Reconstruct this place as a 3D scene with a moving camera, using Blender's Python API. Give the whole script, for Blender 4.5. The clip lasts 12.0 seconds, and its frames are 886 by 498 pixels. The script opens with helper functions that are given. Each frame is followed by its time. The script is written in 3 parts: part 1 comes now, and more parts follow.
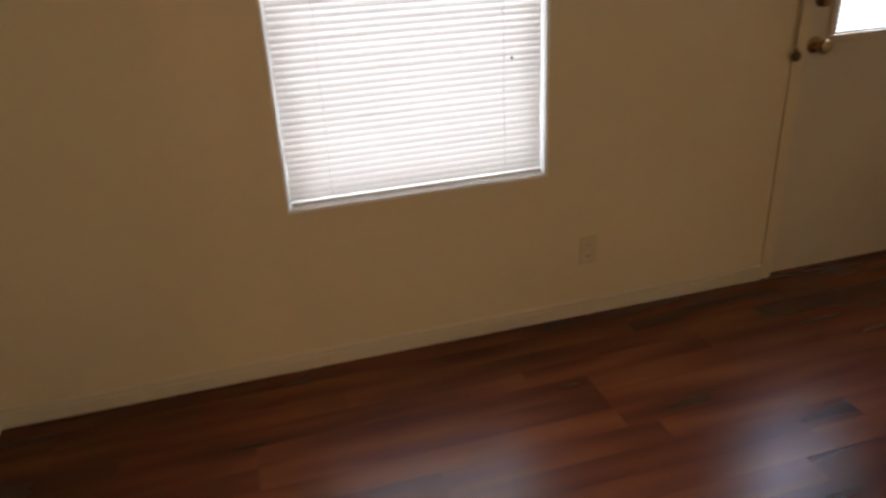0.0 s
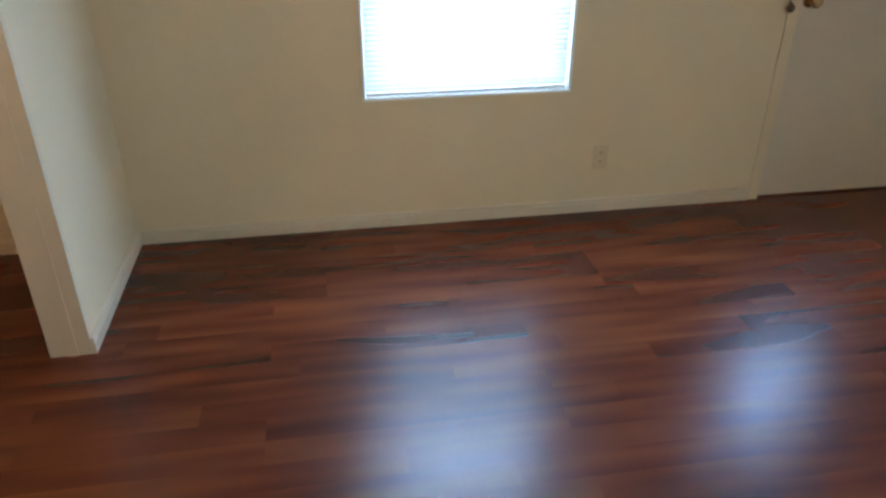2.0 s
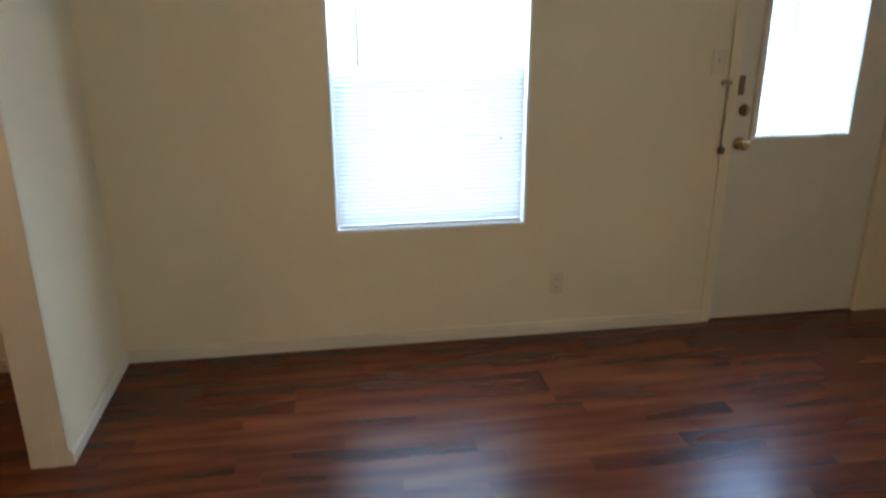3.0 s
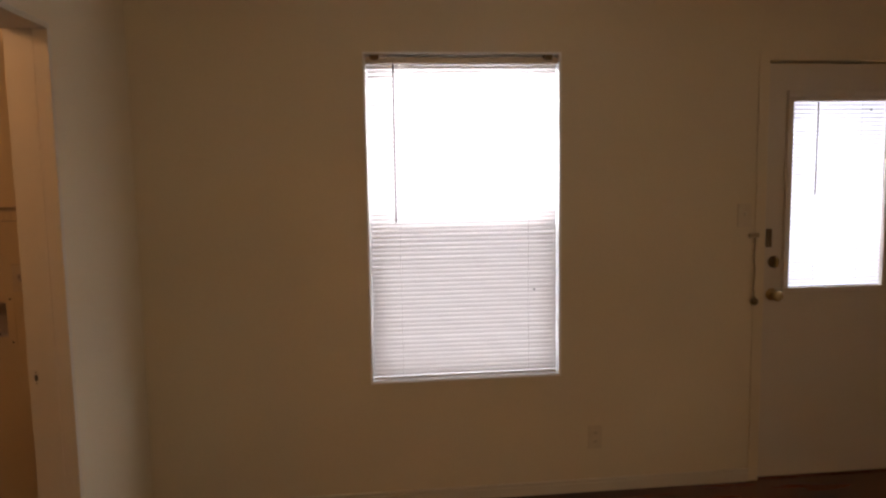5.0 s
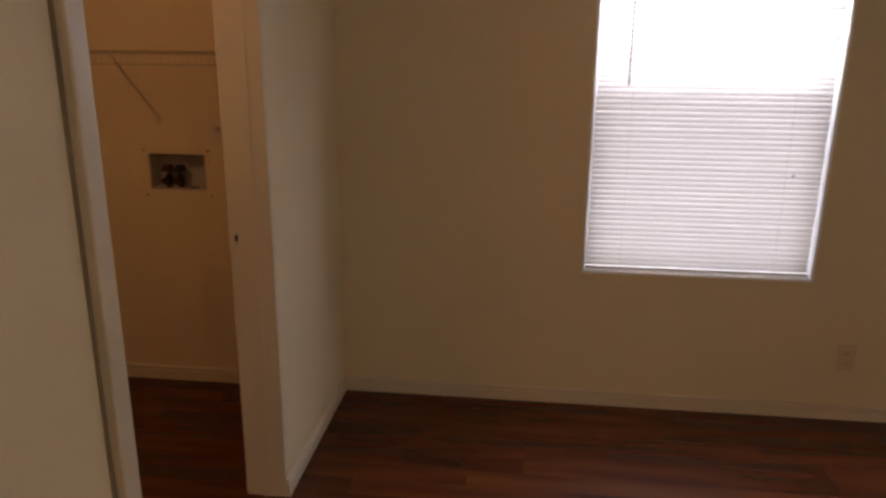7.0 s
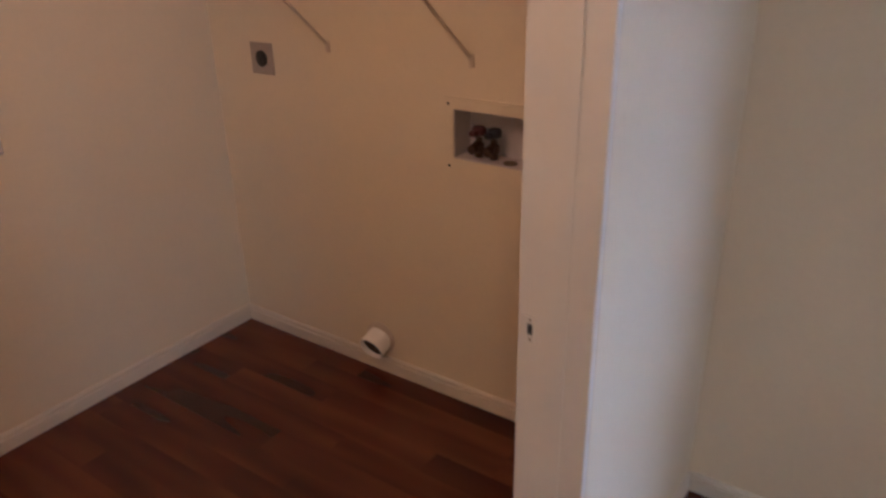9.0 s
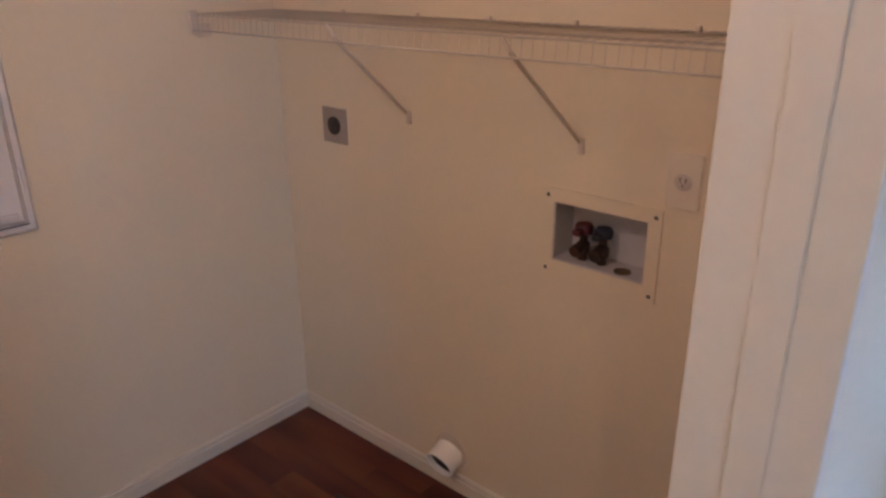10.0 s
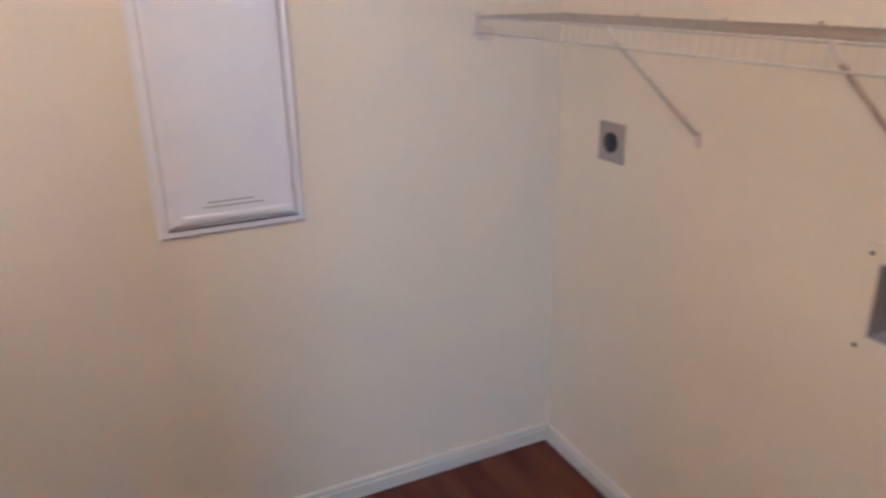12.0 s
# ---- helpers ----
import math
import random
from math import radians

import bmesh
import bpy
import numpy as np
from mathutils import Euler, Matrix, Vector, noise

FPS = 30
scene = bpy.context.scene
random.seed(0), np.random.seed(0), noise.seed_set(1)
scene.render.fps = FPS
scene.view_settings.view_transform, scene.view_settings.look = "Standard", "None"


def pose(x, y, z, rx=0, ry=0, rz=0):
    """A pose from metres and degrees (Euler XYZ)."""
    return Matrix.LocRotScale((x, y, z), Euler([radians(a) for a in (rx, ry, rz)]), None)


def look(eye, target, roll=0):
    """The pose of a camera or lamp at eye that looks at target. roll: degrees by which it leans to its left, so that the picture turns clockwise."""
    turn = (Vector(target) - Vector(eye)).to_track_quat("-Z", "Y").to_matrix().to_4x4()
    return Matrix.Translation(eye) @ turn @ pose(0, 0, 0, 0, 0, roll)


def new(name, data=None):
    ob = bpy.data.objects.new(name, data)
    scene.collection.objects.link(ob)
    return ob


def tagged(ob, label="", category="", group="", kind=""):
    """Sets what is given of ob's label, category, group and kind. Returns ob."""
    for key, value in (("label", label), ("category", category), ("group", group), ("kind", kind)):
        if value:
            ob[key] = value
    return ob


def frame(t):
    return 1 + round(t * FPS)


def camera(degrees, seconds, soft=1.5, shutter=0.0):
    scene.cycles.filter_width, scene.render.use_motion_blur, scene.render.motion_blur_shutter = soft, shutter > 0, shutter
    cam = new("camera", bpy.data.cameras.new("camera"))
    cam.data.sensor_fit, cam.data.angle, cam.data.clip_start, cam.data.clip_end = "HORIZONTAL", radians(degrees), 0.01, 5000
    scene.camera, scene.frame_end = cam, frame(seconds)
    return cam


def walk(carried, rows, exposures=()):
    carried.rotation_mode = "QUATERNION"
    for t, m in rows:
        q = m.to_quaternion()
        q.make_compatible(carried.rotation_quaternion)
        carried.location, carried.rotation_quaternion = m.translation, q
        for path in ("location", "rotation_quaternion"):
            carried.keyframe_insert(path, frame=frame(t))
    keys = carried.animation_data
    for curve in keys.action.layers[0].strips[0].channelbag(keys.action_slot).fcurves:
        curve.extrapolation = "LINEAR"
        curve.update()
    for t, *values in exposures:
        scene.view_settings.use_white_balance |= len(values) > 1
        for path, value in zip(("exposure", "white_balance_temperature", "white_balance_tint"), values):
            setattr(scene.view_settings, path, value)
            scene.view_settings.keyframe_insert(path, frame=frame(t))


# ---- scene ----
cam = camera(62.55, 12.0, soft=2.6, shutter=0.4)
PATH = [
    (0, (0.909, -2.252, 1.453), (1.386, -0.500, 0.614), -2.91),
    (0.5, (0.897, -2.461, 1.492), (1.125, -0.707, 0.558), -2.82),
    (1, (0.884, -2.654, 1.523), (1.055, -0.935, 0.516), -1.36),
    (1.5, (0.833, -2.837, 1.491), (1.084, -1.124, 0.491), -0.50),
    (2, (0.840, -3.010, 1.505), (1.134, -1.275, 0.553), 0.06),
    (2.5, (0.919, -3.184, 1.540), (1.221, -1.384, 0.723), 0.26),
    (3, (1.013, -3.279, 1.625), (1.298, -1.410, 0.974), -0.24),
    (3.5, (1.121, -3.374, 1.588), (1.373, -1.432, 1.178), -1.22),
    (3.7, (1.142, -3.374, 1.550), (1.393, -1.416, 1.231), -1.08),
    (5.3, (0.936, -3.336, 1.581), (1.133, -1.358, 1.368), -0.67),
    (5.5, (0.909, -3.340, 1.576), (1.073, -1.361, 1.332), -0.64),
    (6, (0.838, -3.307, 1.570), (0.919, -1.342, 1.206), -0.30),
    (6.5, (0.831, -3.110, 1.520), (0.765, -1.166, 1.055), -0.71),
    (7, (0.757, -2.901, 1.495), (0.546, -0.989, 0.949), 0.54),
    (7.2, (0.764, -2.793, 1.493), (0.450, -0.907, 0.907), 0.57),
    (8.8, (0.469, -1.925, 1.554), (-0.518, -0.389, 0.739), -1.20),
    (9, (0.386, -1.779, 1.548), (-0.662, -0.288, 0.724), -1.18),
    (9.5, (0.240, -1.561, 1.553), (-0.932, -0.147, 0.761), -1.32),
    (10, (0.106, -1.457, 1.575), (-1.128, -0.061, 0.848), -0.54),
    (10.5, (0.046, -1.343, 1.594), (-1.261, 0.004, 0.901), -0.61),
    (11, (0.036, -1.313, 1.576), (-1.331, 0.005, 0.948), 1.45),
    (11.5, (0.034, -1.277, 1.546), (-1.497, -0.155, 0.916), 2.07),
    (12, (-0.020, -1.273, 1.536), (-1.720, -0.474, 0.851), -0.93),
]
EXPOSURES = [
    (0, 0.10, 6300, 2), (0.6, 0.42, 5550, -11), (1.5, 0.75, 4680, -14), (2.0, 1.06, 4360, -12), (2.6, 0.97, 4400, -10), (3.2, 0.45, 4830, -13), (3.7, 0.0, 5850, -6),
    (5.3, -0.44, 6500, 13), (6.5, -0.60, 6400, 19), (7.2, -0.15, 6350, 10), (8.8, 0.88, 4550, 11), (9.5, 1.14, 4050, 12), (10.0, 1.26, 3820, 5),
    (10.5, 1.36, 3400, -2), (11.0, 1.53, 3340, -2), (11.5, 1.84, 3300, -2), (12.0, 1.99, 3280, -3),
]
walk(cam, [(t, look(eye, target, roll)) for t, eye, target, roll in PATH], EXPOSURES)

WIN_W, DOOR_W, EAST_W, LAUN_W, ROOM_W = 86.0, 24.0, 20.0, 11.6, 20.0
FLOOR_DARK, FLOOR_MID, FLOOR_LIGHT = (0.030, 0.0064, 0.0027), (0.090, 0.0205, 0.0073), (0.144, 0.0430, 0.0138)

# ---- world and large lights ----
world = bpy.data.worlds.new("world")
scene.world = world
world.use_nodes = True
wn = world.node_tree
sky = wn.nodes.new("ShaderNodeTexSky")
sky.sky_type = 'NISHITA'
sky.sun_disc = False
sky.sun_elevation = radians(48)
sky.sun_rotation = radians(198)
wn.links.new(sky.outputs[0], wn.nodes["Background"].inputs[0])
wn.nodes["Background"].inputs[1].default_value = 0.1


def lamp(name, kind, m, energy, color, size=0.1, size_y=None):
    data = bpy.data.lights.new(name, kind)
    data.energy, data.color = energy, color
    if kind == 'AREA':
        data.shape, data.size, data.size_y = 'RECTANGLE', size, size_y or size
    elif kind == 'SUN':
        data.angle = size
    else:
        data.shadow_soft_size = size
    ob = new(name, data)
    ob.matrix_world = m
    return ob


lamp("sun", 'SUN', look((-3, -9, 10), (0, 0, 0)), 2.0, (1.0, 0.95, 0.88), radians(0.5))

# plan, in metres: window wall inner face y = 0, partition face x = 0, floor z = 0
WX0, WX1, WZ0, WZ1 = 1.008, 1.916, 0.589, 2.108      # window opening
DX0, DX1, DZ1 = 2.935, 3.77, 2.07                    # entrance door leaf
GX0, GX1, GZ0, GZ1 = 3.068, 3.569, 0.972, 1.904      # its glass
CEIL = 2.40
WALL_T = 0.16
P_T = 0.136                                         # partition thickness
JY0, JY1, HEAD = -1.700, -0.814, 2.05               # laundry doorway
LX = -1.882                                         # laundry far wall
LSOUTH = -2.0
EAST, SOUTH = 4.10, -5.4
EWY = -3.5                                          # middle of the added, unseen side window

lamp("window_daylight", 'AREA', look(((WX0 + WX1) / 2, 0.21, (WZ0 + WZ1) / 2), ((WX0 + WX1) / 2, 0, (WZ0 + WZ1) / 2)),
     WIN_W, (0.89, 0.89, 1.0), WX1 - WX0, WZ1 - WZ0)
lamp("door_daylight", 'AREA', look(((GX0 + GX1) / 2, 0.21, (GZ0 + GZ1) / 2), ((GX0 + GX1) / 2, 0, (GZ0 + GZ1) / 2)),
     DOOR_W, (0.73, 0.78, 1.0), GX1 - GX0, GZ1 - GZ0)
# fill lamp outside the added side window, to brighten the partition
lamp("side_window_fill", 'AREA', look((EAST + 0.21, EWY, 1.3), (0, EWY, 1.3)), EAST_W, (1.0, 0.86, 0.71), 1.2, 1.4)
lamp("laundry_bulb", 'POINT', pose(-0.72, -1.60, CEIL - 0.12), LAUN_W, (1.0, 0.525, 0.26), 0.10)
# unseen lamp, added for the warm light that reaches the walls from behind
lamp("unseen_room_bulb", 'POINT', pose(1.9, -4.1, CEIL - 0.10), ROOM_W, (1.0, 0.56, 0.23), 0.08)


# ---- materials ----
def material(name, color, rough=0.5, metal=0.0, grain=0.0, grain_scale=60, bump=0.0, bump_scale=250, blotch=0.06, blotch_scale=1.3,
             spec=0.5, coat=0.0):
    m = bpy.data.materials.new(name)
    m.use_nodes = True
    nt = m.node_tree
    b = nt.nodes["Principled BSDF"]
    b.inputs["Roughness"].default_value, b.inputs["Metallic"].default_value = rough, metal
    b.inputs["Specular IOR Level"].default_value = spec
    b.inputs["Coat Weight"].default_value = coat
    co = nt.nodes.new("ShaderNodeTexCoord")
    big = nt.nodes.new("ShaderNodeTexNoise")
    big.inputs["Scale"].default_value, big.inputs["Detail"].default_value = blotch_scale, 4
    fine = nt.nodes.new("ShaderNodeTexNoise")
    fine.inputs["Scale"].default_value, fine.inputs["Detail"].default_value = grain_scale, 3
    for n in (big, fine):
        nt.links.new(co.outputs["Object"], n.inputs["Vector"])
    r1 = nt.nodes.new("ShaderNodeMapRange")
    r1.inputs[3].default_value, r1.inputs[4].default_value = 1 - 2 * blotch, 1 + 2 * blotch
    r2 = nt.nodes.new("ShaderNodeMapRange")
    r2.inputs[3].default_value, r2.inputs[4].default_value = 1 - grain, 1 + grain
    nt.links.new(big.outputs[0], r1.inputs[0])
    nt.links.new(fine.outputs[0], r2.inputs[0])
    mul = nt.nodes.new("ShaderNodeMath")
    mul.operation = 'MULTIPLY'
    nt.links.new(r1.outputs[0], mul.inputs[0])
    nt.links.new(r2.outputs[0], mul.inputs[1])
    sc = nt.nodes.new("ShaderNodeVectorMath")
    sc.operation = 'SCALE'
    sc.inputs[0].default_value = color
    nt.links.new(mul.outputs[0], sc.inputs["Scale"])
    nt.links.new(sc.outputs[0], b.inputs["Base Color"])
    if bump:
        bn = nt.nodes.new("ShaderNodeTexNoise")
        bn.inputs["Scale"].default_value, bn.inputs["Detail"].default_value = bump_scale, 2
        nt.links.new(co.outputs["Object"], bn.inputs["Vector"])
        bu = nt.nodes.new("ShaderNodeBump")
        bu.inputs["Strength"].default_value, bu.inputs["Distance"].default_value = bump, 0.002
        nt.links.new(bn.outputs[0], bu.inputs["Height"])
        nt.links.new(bu.outputs[0], b.inputs["Normal"])
    return m


def floor_material():
    m = bpy.data.materials.new("red_brown_laminate")
    m.use_nodes = True
    nt = m.node_tree
    b = nt.nodes["Principled BSDF"]
    oi, geo = nt.nodes.new("ShaderNodeObjectInfo"), nt.nodes.new("ShaderNodeNewGeometry")

    def math_node(op, a, c, d=None):
        n = nt.nodes.new("ShaderNodeMath")
        n.operation = op
        for i, v in enumerate((a, c, d)):
            if v is None:
                continue
            if isinstance(v, float):
                n.inputs[i].default_value = v
            else:
                nt.links.new(v, n.inputs[i])
        return n.outputs[0]
    # one random number a board, for single boards and for the joined field
    both = math_node('FRACT', math_node('ADD', oi.outputs["Random"], geo.outputs["Random Per Island"]), 0.0)
    shift = nt.nodes.new("ShaderNodeCombineXYZ")
    nt.links.new(math_node('MULTIPLY', both, 17.0), shift.inputs[0])
    nt.links.new(math_node('MULTIPLY', both, 5.0), shift.inputs[2])
    add = nt.nodes.new("ShaderNodeVectorMath")
    add.operation = 'ADD'
    nt.links.new(geo.outputs["Position"], add.inputs[0])
    nt.links.new(shift.outputs[0], add.inputs[1])

    def streak(along, across, detail, rough, distortion):
        mp = nt.nodes.new("ShaderNodeMapping")
        mp.inputs["Scale"].default_value = (along, across, 1.0)
        nt.links.new(add.outputs[0], mp.inputs["Vector"])
        n = nt.nodes.new("ShaderNodeTexNoise")
        n.inputs["Scale"].default_value, n.inputs["Detail"].default_value = 1.0, detail
        n.inputs["Roughness"].default_value, n.inputs["Distortion"].default_value = rough, distortion
        nt.links.new(mp.outputs[0], n.inputs["Vector"])
        return n.outputs[0]
    broad, flame = streak(0.9, 4.0, 0.0, 0.4, 0.0), streak(2.4, 15.0, 0.0, 0.4, 0.0)
    tone = math_node('MULTIPLY_ADD', flame, 0.40, math_node('MULTIPLY_ADD', both, 0.10, math_node('MULTIPLY', broad, 0.24)))
    ramp = nt.nodes.new("ShaderNodeValToRGB")
    e = ramp.color_ramp.elements
    e[0].position, e[0].color = 0.16, (*FLOOR_DARK, 1)
    e[1].position, e[1].color = 0.63, (*FLOOR_LIGHT, 1)
    mid = ramp.color_ramp.elements.new(0.39)
    mid.color = (*FLOOR_MID, 1)
    nt.links.new(tone, ramp.inputs[0])
    nt.links.new(ramp.outputs[0], b.inputs["Base Color"])
    b.inputs["Roughness"].default_value = 0.262
    b.inputs["Specular IOR Level"].default_value = 0.42
    return m


def slat_material():
    m = bpy.data.materials.new("translucent_white_vinyl")
    m.use_nodes = True
    nt = m.node_tree
    b = nt.nodes["Principled BSDF"]
    b.inputs["Base Color"].default_value = (0.86, 0.84, 0.82, 1)
    b.inputs["Roughness"].default_value = 0.45
    tr = nt.nodes.new("ShaderNodeBsdfTranslucent")
    tr.inputs["Color"].default_value = (0.86, 0.84, 0.82, 1)
    mx = nt.nodes.new("ShaderNodeMixShader")
    mx.inputs[0].default_value = 0.45
    nt.links.new(b.outputs[0], mx.inputs[1])
    nt.links.new(tr.outputs[0], mx.inputs[2])
    nt.links.new(mx.outputs[0], nt.nodes["Material Output"].inputs["Surface"])
    return m


def glass_material():
    m = bpy.data.materials.new("window_glass")
    m.use_nodes = True
    b = m.node_tree.nodes["Principled BSDF"]
    b.inputs["Transmission Weight"].default_value = 1.0
    b.inputs["Roughness"].default_value = 0.0
    b.inputs["IOR"].default_value = 1.45
    return m


def screen_material():
    m = bpy.data.materials.new("insect_screen")
    m.use_nodes = True
    nt = m.node_tree
    b = nt.nodes["Principled BSDF"]
    b.inputs["Base Color"].default_value = (0.05, 0.05, 0.055, 1)
    tr = nt.nodes.new("ShaderNodeBsdfTransparent")
    mx = nt.nodes.new("ShaderNodeMixShader")
    mx.inputs[0].default_value = 0.46
    nt.links.new(tr.outputs[0], mx.inputs[1])
    nt.links.new(b.outputs[0], mx.inputs[2])
    nt.links.new(mx.outputs[0], nt.nodes["Material Output"].inputs["Surface"])
    return m


PAINT = material("cream_wall_paint", (0.66, 0.565, 0.39), 0.6, grain=0.03, bump=0.25, bump_scale=160, blotch=0.035, spec=0.3)
CEILING = material("white_ceiling_texture", (0.75, 0.72, 0.66), 0.8, grain=0.05, bump=0.6, bump_scale=90)
TRIM = material("cream_gloss_trim", (0.59, 0.525, 0.41), 0.38, grain=0.02, bump=0.08, blotch=0.04, blotch_scale=4)
DOORP = material("cream_door_paint", (0.60, 0.535, 0.43), 0.42, grain=0.02, bump=0.1, blotch=0.04, blotch_scale=2)
VINYL = material("white_vinyl", (0.80, 0.79, 0.77), 0.4, grain=0.02, blotch=0.02)
PLATE = material("white_plate_plastic", (0.64, 0.565, 0.44), 0.22, grain=0.02, blotch=0.03, blotch_scale=15)
PANELM = material("grey_white_enamel", (0.68, 0.64, 0.61), 0.35, grain=0.02, blotch=0.03, blotch_scale=5)
SEAM = material("dark_seam", (0.09, 0.08, 0.075), 0.7)
# brown that carries the shade along the casing's outer side
SHADE_BROWN = material("shade_brown_paint", (0.24, 0.19, 0.125), 0.8, grain=0.15, blotch=0.15, blotch_scale=6)
BLACK = material("black_plastic", (0.02, 0.018, 0.018), 0.4)
IVORY = material("aged_ivory_plastic", (0.58, 0.485, 0.325), 0.65, grain=0.03, blotch=0.05, blotch_scale=20)
TAN = material("tan_plastic", (0.60, 0.51, 0.36), 0.5, grain=0.02)
INSERT = material("dull_receptacle_face", (0.47, 0.41, 0.35), 0.45, grain=0.05)
DRYP = material("grey_outlet_enamel", (0.31, 0.26, 0.21), 0.6, grain=0.05, blotch=0.08, blotch_scale=20)
STEEL = material("brushed_steel", (0.42, 0.39, 0.35), 0.38, 0.9, grain=0.08, grain_scale=300)
BRASS = material("aged_brass", (0.42, 0.30, 0.14), 0.33, 1.0, grain=0.1, grain_scale=80)
CHAINM = material("dull_brass_chain", (0.32, 0.25, 0.15), 0.5, 0.6, grain=0.1)
DARKBRASS = material("tarnished_brass", (0.16, 0.115, 0.065), 0.45, 0.8, grain=0.15, grain_scale=90)
WIRE = material("white_coated_wire", (0.41, 0.355, 0.28), 0.6, grain=0.04)
STRUT = material("greyed_strut_coating", (0.57, 0.48, 0.37), 0.55, grain=0.06)
PVC = material("white_pvc", (0.76, 0.72, 0.66), 0.4, grain=0.02, blotch=0.05, blotch_scale=12)
# white box plastic, darkened in its colour for the shade in the recess
RECESS = material("shaded_box_plastic", (0.47, 0.43, 0.415), 0.55, grain=0.03, blotch=0.08, blotch_scale=14)
# near-black that stands for the shade inside the vent pipe
PIPE_IN = material("shaded_pipe_bore", (0.035, 0.022, 0.016), 0.9, grain=0.2)
VALVE = material("dark_valve_brass", (0.075, 0.045, 0.03), 0.45, 0.6, grain=0.15, grain_scale=90)
RED = material("red_valve_plastic", (0.060, 0.007, 0.009), 0.5, grain=0.05)
BLUE = material("dark_blue_valve_plastic", (0.012, 0.013, 0.022), 0.5, grain=0.05)
INK = material("grey_label_ink", (0.33, 0.31, 0.30), 0.7)
CORD = material("blind_cord", (0.62, 0.60, 0.57), 0.7, grain=0.1)
WAND = material("smoked_wand", (0.11, 0.10, 0.10), 0.3)
GROUND = material("bare_ground", (0.22, 0.19, 0.15), 0.95, grain=0.2, grain_scale=20, blotch=0.15, blotch_scale=0.4)
SLAB = material("subfloor", (0.10, 0.06, 0.04), 0.9, grain=0.1)
FLOOR, SLAT, GLASS, SCREEN = floor_material(), slat_material(), glass_material(), screen_material()


# ---- mesh helpers ----
def box(bm, x0, x1, y0, y1, z0, z1, bevel=0.0):
    r = bmesh.ops.create_cube(bm, size=1.0, matrix=Matrix.Translation(((x0 + x1) / 2, (y0 + y1) / 2, (z0 + z1) / 2))
                              @ Matrix.Diagonal((x1 - x0, y1 - y0, z1 - z0, 1)))
    if bevel:
        es = list({e for v in r["verts"] for e in v.link_edges})
        bmesh.ops.bevel(bm, geom=es, offset=bevel, segments=2, affect='EDGES', profile=0.6)


def rod(bm, a, b, r0, r1=None, seg=12, caps=True):
    a, b = Vector(a), Vector(b)
    d = b - a
    m = Matrix.Translation((a + b) / 2) @ d.to_track_quat('Z', 'Y').to_matrix().to_4x4()
    bmesh.ops.create_cone(bm, cap_ends=caps, segments=seg, radius1=r0, radius2=r0 if r1 is None else r1, depth=d.length, matrix=m)


def ball(bm, c, r, sx=1, sy=1, sz=1, seg=16):
    bmesh.ops.create_uvsphere(bm, u_segments=seg, v_segments=seg // 2, radius=r,
                              matrix=Matrix.Translation(c) @ Matrix.Diagonal((sx, sy, sz, 1)))


def lathe(bm, origin, axis, profile, seg=24):
    """A turned shape: profile of (along, radius) about axis from origin."""
    m = Matrix.Translation(origin) @ Vector(axis).to_track_quat('Z', 'Y').to_matrix().to_4x4()
    rings = []
    for h, r in profile:
        rings.append([bm.verts.new(m @ Vector((r * math.cos(2 * math.pi * i / seg), r * math.sin(2 * math.pi * i / seg), h)))
                      for i in range(seg)])
    for p, q in zip(rings, rings[1:]):
        for i in range(seg):
            bm.faces.new((p[i], p[(i + 1) % seg], q[(i + 1) % seg], q[i]))
    bm.faces.new(rings[-1])
    bm.faces.new(list(reversed(rings[0])))


def mesh_from(name, bm, mat, smooth=False):
    bmesh.ops.recalc_face_normals(bm, faces=bm.faces)
    me = bpy.data.meshes.new(name)
    bm.to_mesh(me)
    bm.free()
    me.materials.append(mat)
    if smooth:
        for p in me.polygons:
            p.use_smooth = True
        me.set_sharp_from_angle(angle=radians(35))
    return me


def part(name, bm, mat, parent=None, label="", smooth=False):
    ob = new(name, mesh_from(name, bm, mat, smooth))
    if parent is not None:
        ob.parent = parent
    if label:
        tagged(ob, label)
    return ob


def thing(name, label, category, at=(0, 0, 0), group="", kind=""):
    ob = new(name)
    ob.empty_display_size = 0.05
    ob.location = at
    return tagged(ob, label, category, group, kind)


def boxpart(name, mat, parent, *dims, bevel=0.0, label=""):
    bm = bmesh.new()
    box(bm, *dims, bevel=bevel)
    return part(name, bm, mat, parent, label)


def holed(bm, u0, u1, v0, v1, holes, put):
    """Boxes that fill u0..u1 by v0..v1 but for the holes (u0, u1, v0, v1)."""
    us = sorted({u0, u1, *[h[0] for h in holes], *[h[1] for h in holes]})
    for a, b in zip(us, us[1:]):
        cuts = sorted([(h[2], h[3]) for h in holes if h[0] <= a and h[1] >= b])
        z = v0
        for c0, c1 in cuts:
            if c0 > z:
                put(a, b, z, c0)
            z = c1
        if z < v1:
            put(a, b, z, v1)


# ---- structure ----
bm = bmesh.new()
BOX_HOLE = (-0.815, -0.565, 0.881, 1.036)
holed(bm, LX - 0.12, EAST + 0.12, -0.02, CEIL, [BOX_HOLE, (WX0, WX1, WZ0, WZ1), (DX0 - 0.03, DX1 + 0.03, -0.02, DZ1 + 0.03)],
      lambda a, b, c, d: box(bm, a, b, 0, WALL_T, c, d))
tagged(part("wall_north", bm, PAINT), "cream painted outer wall with window and door openings", "wall", kind="structure")

bm = bmesh.new()
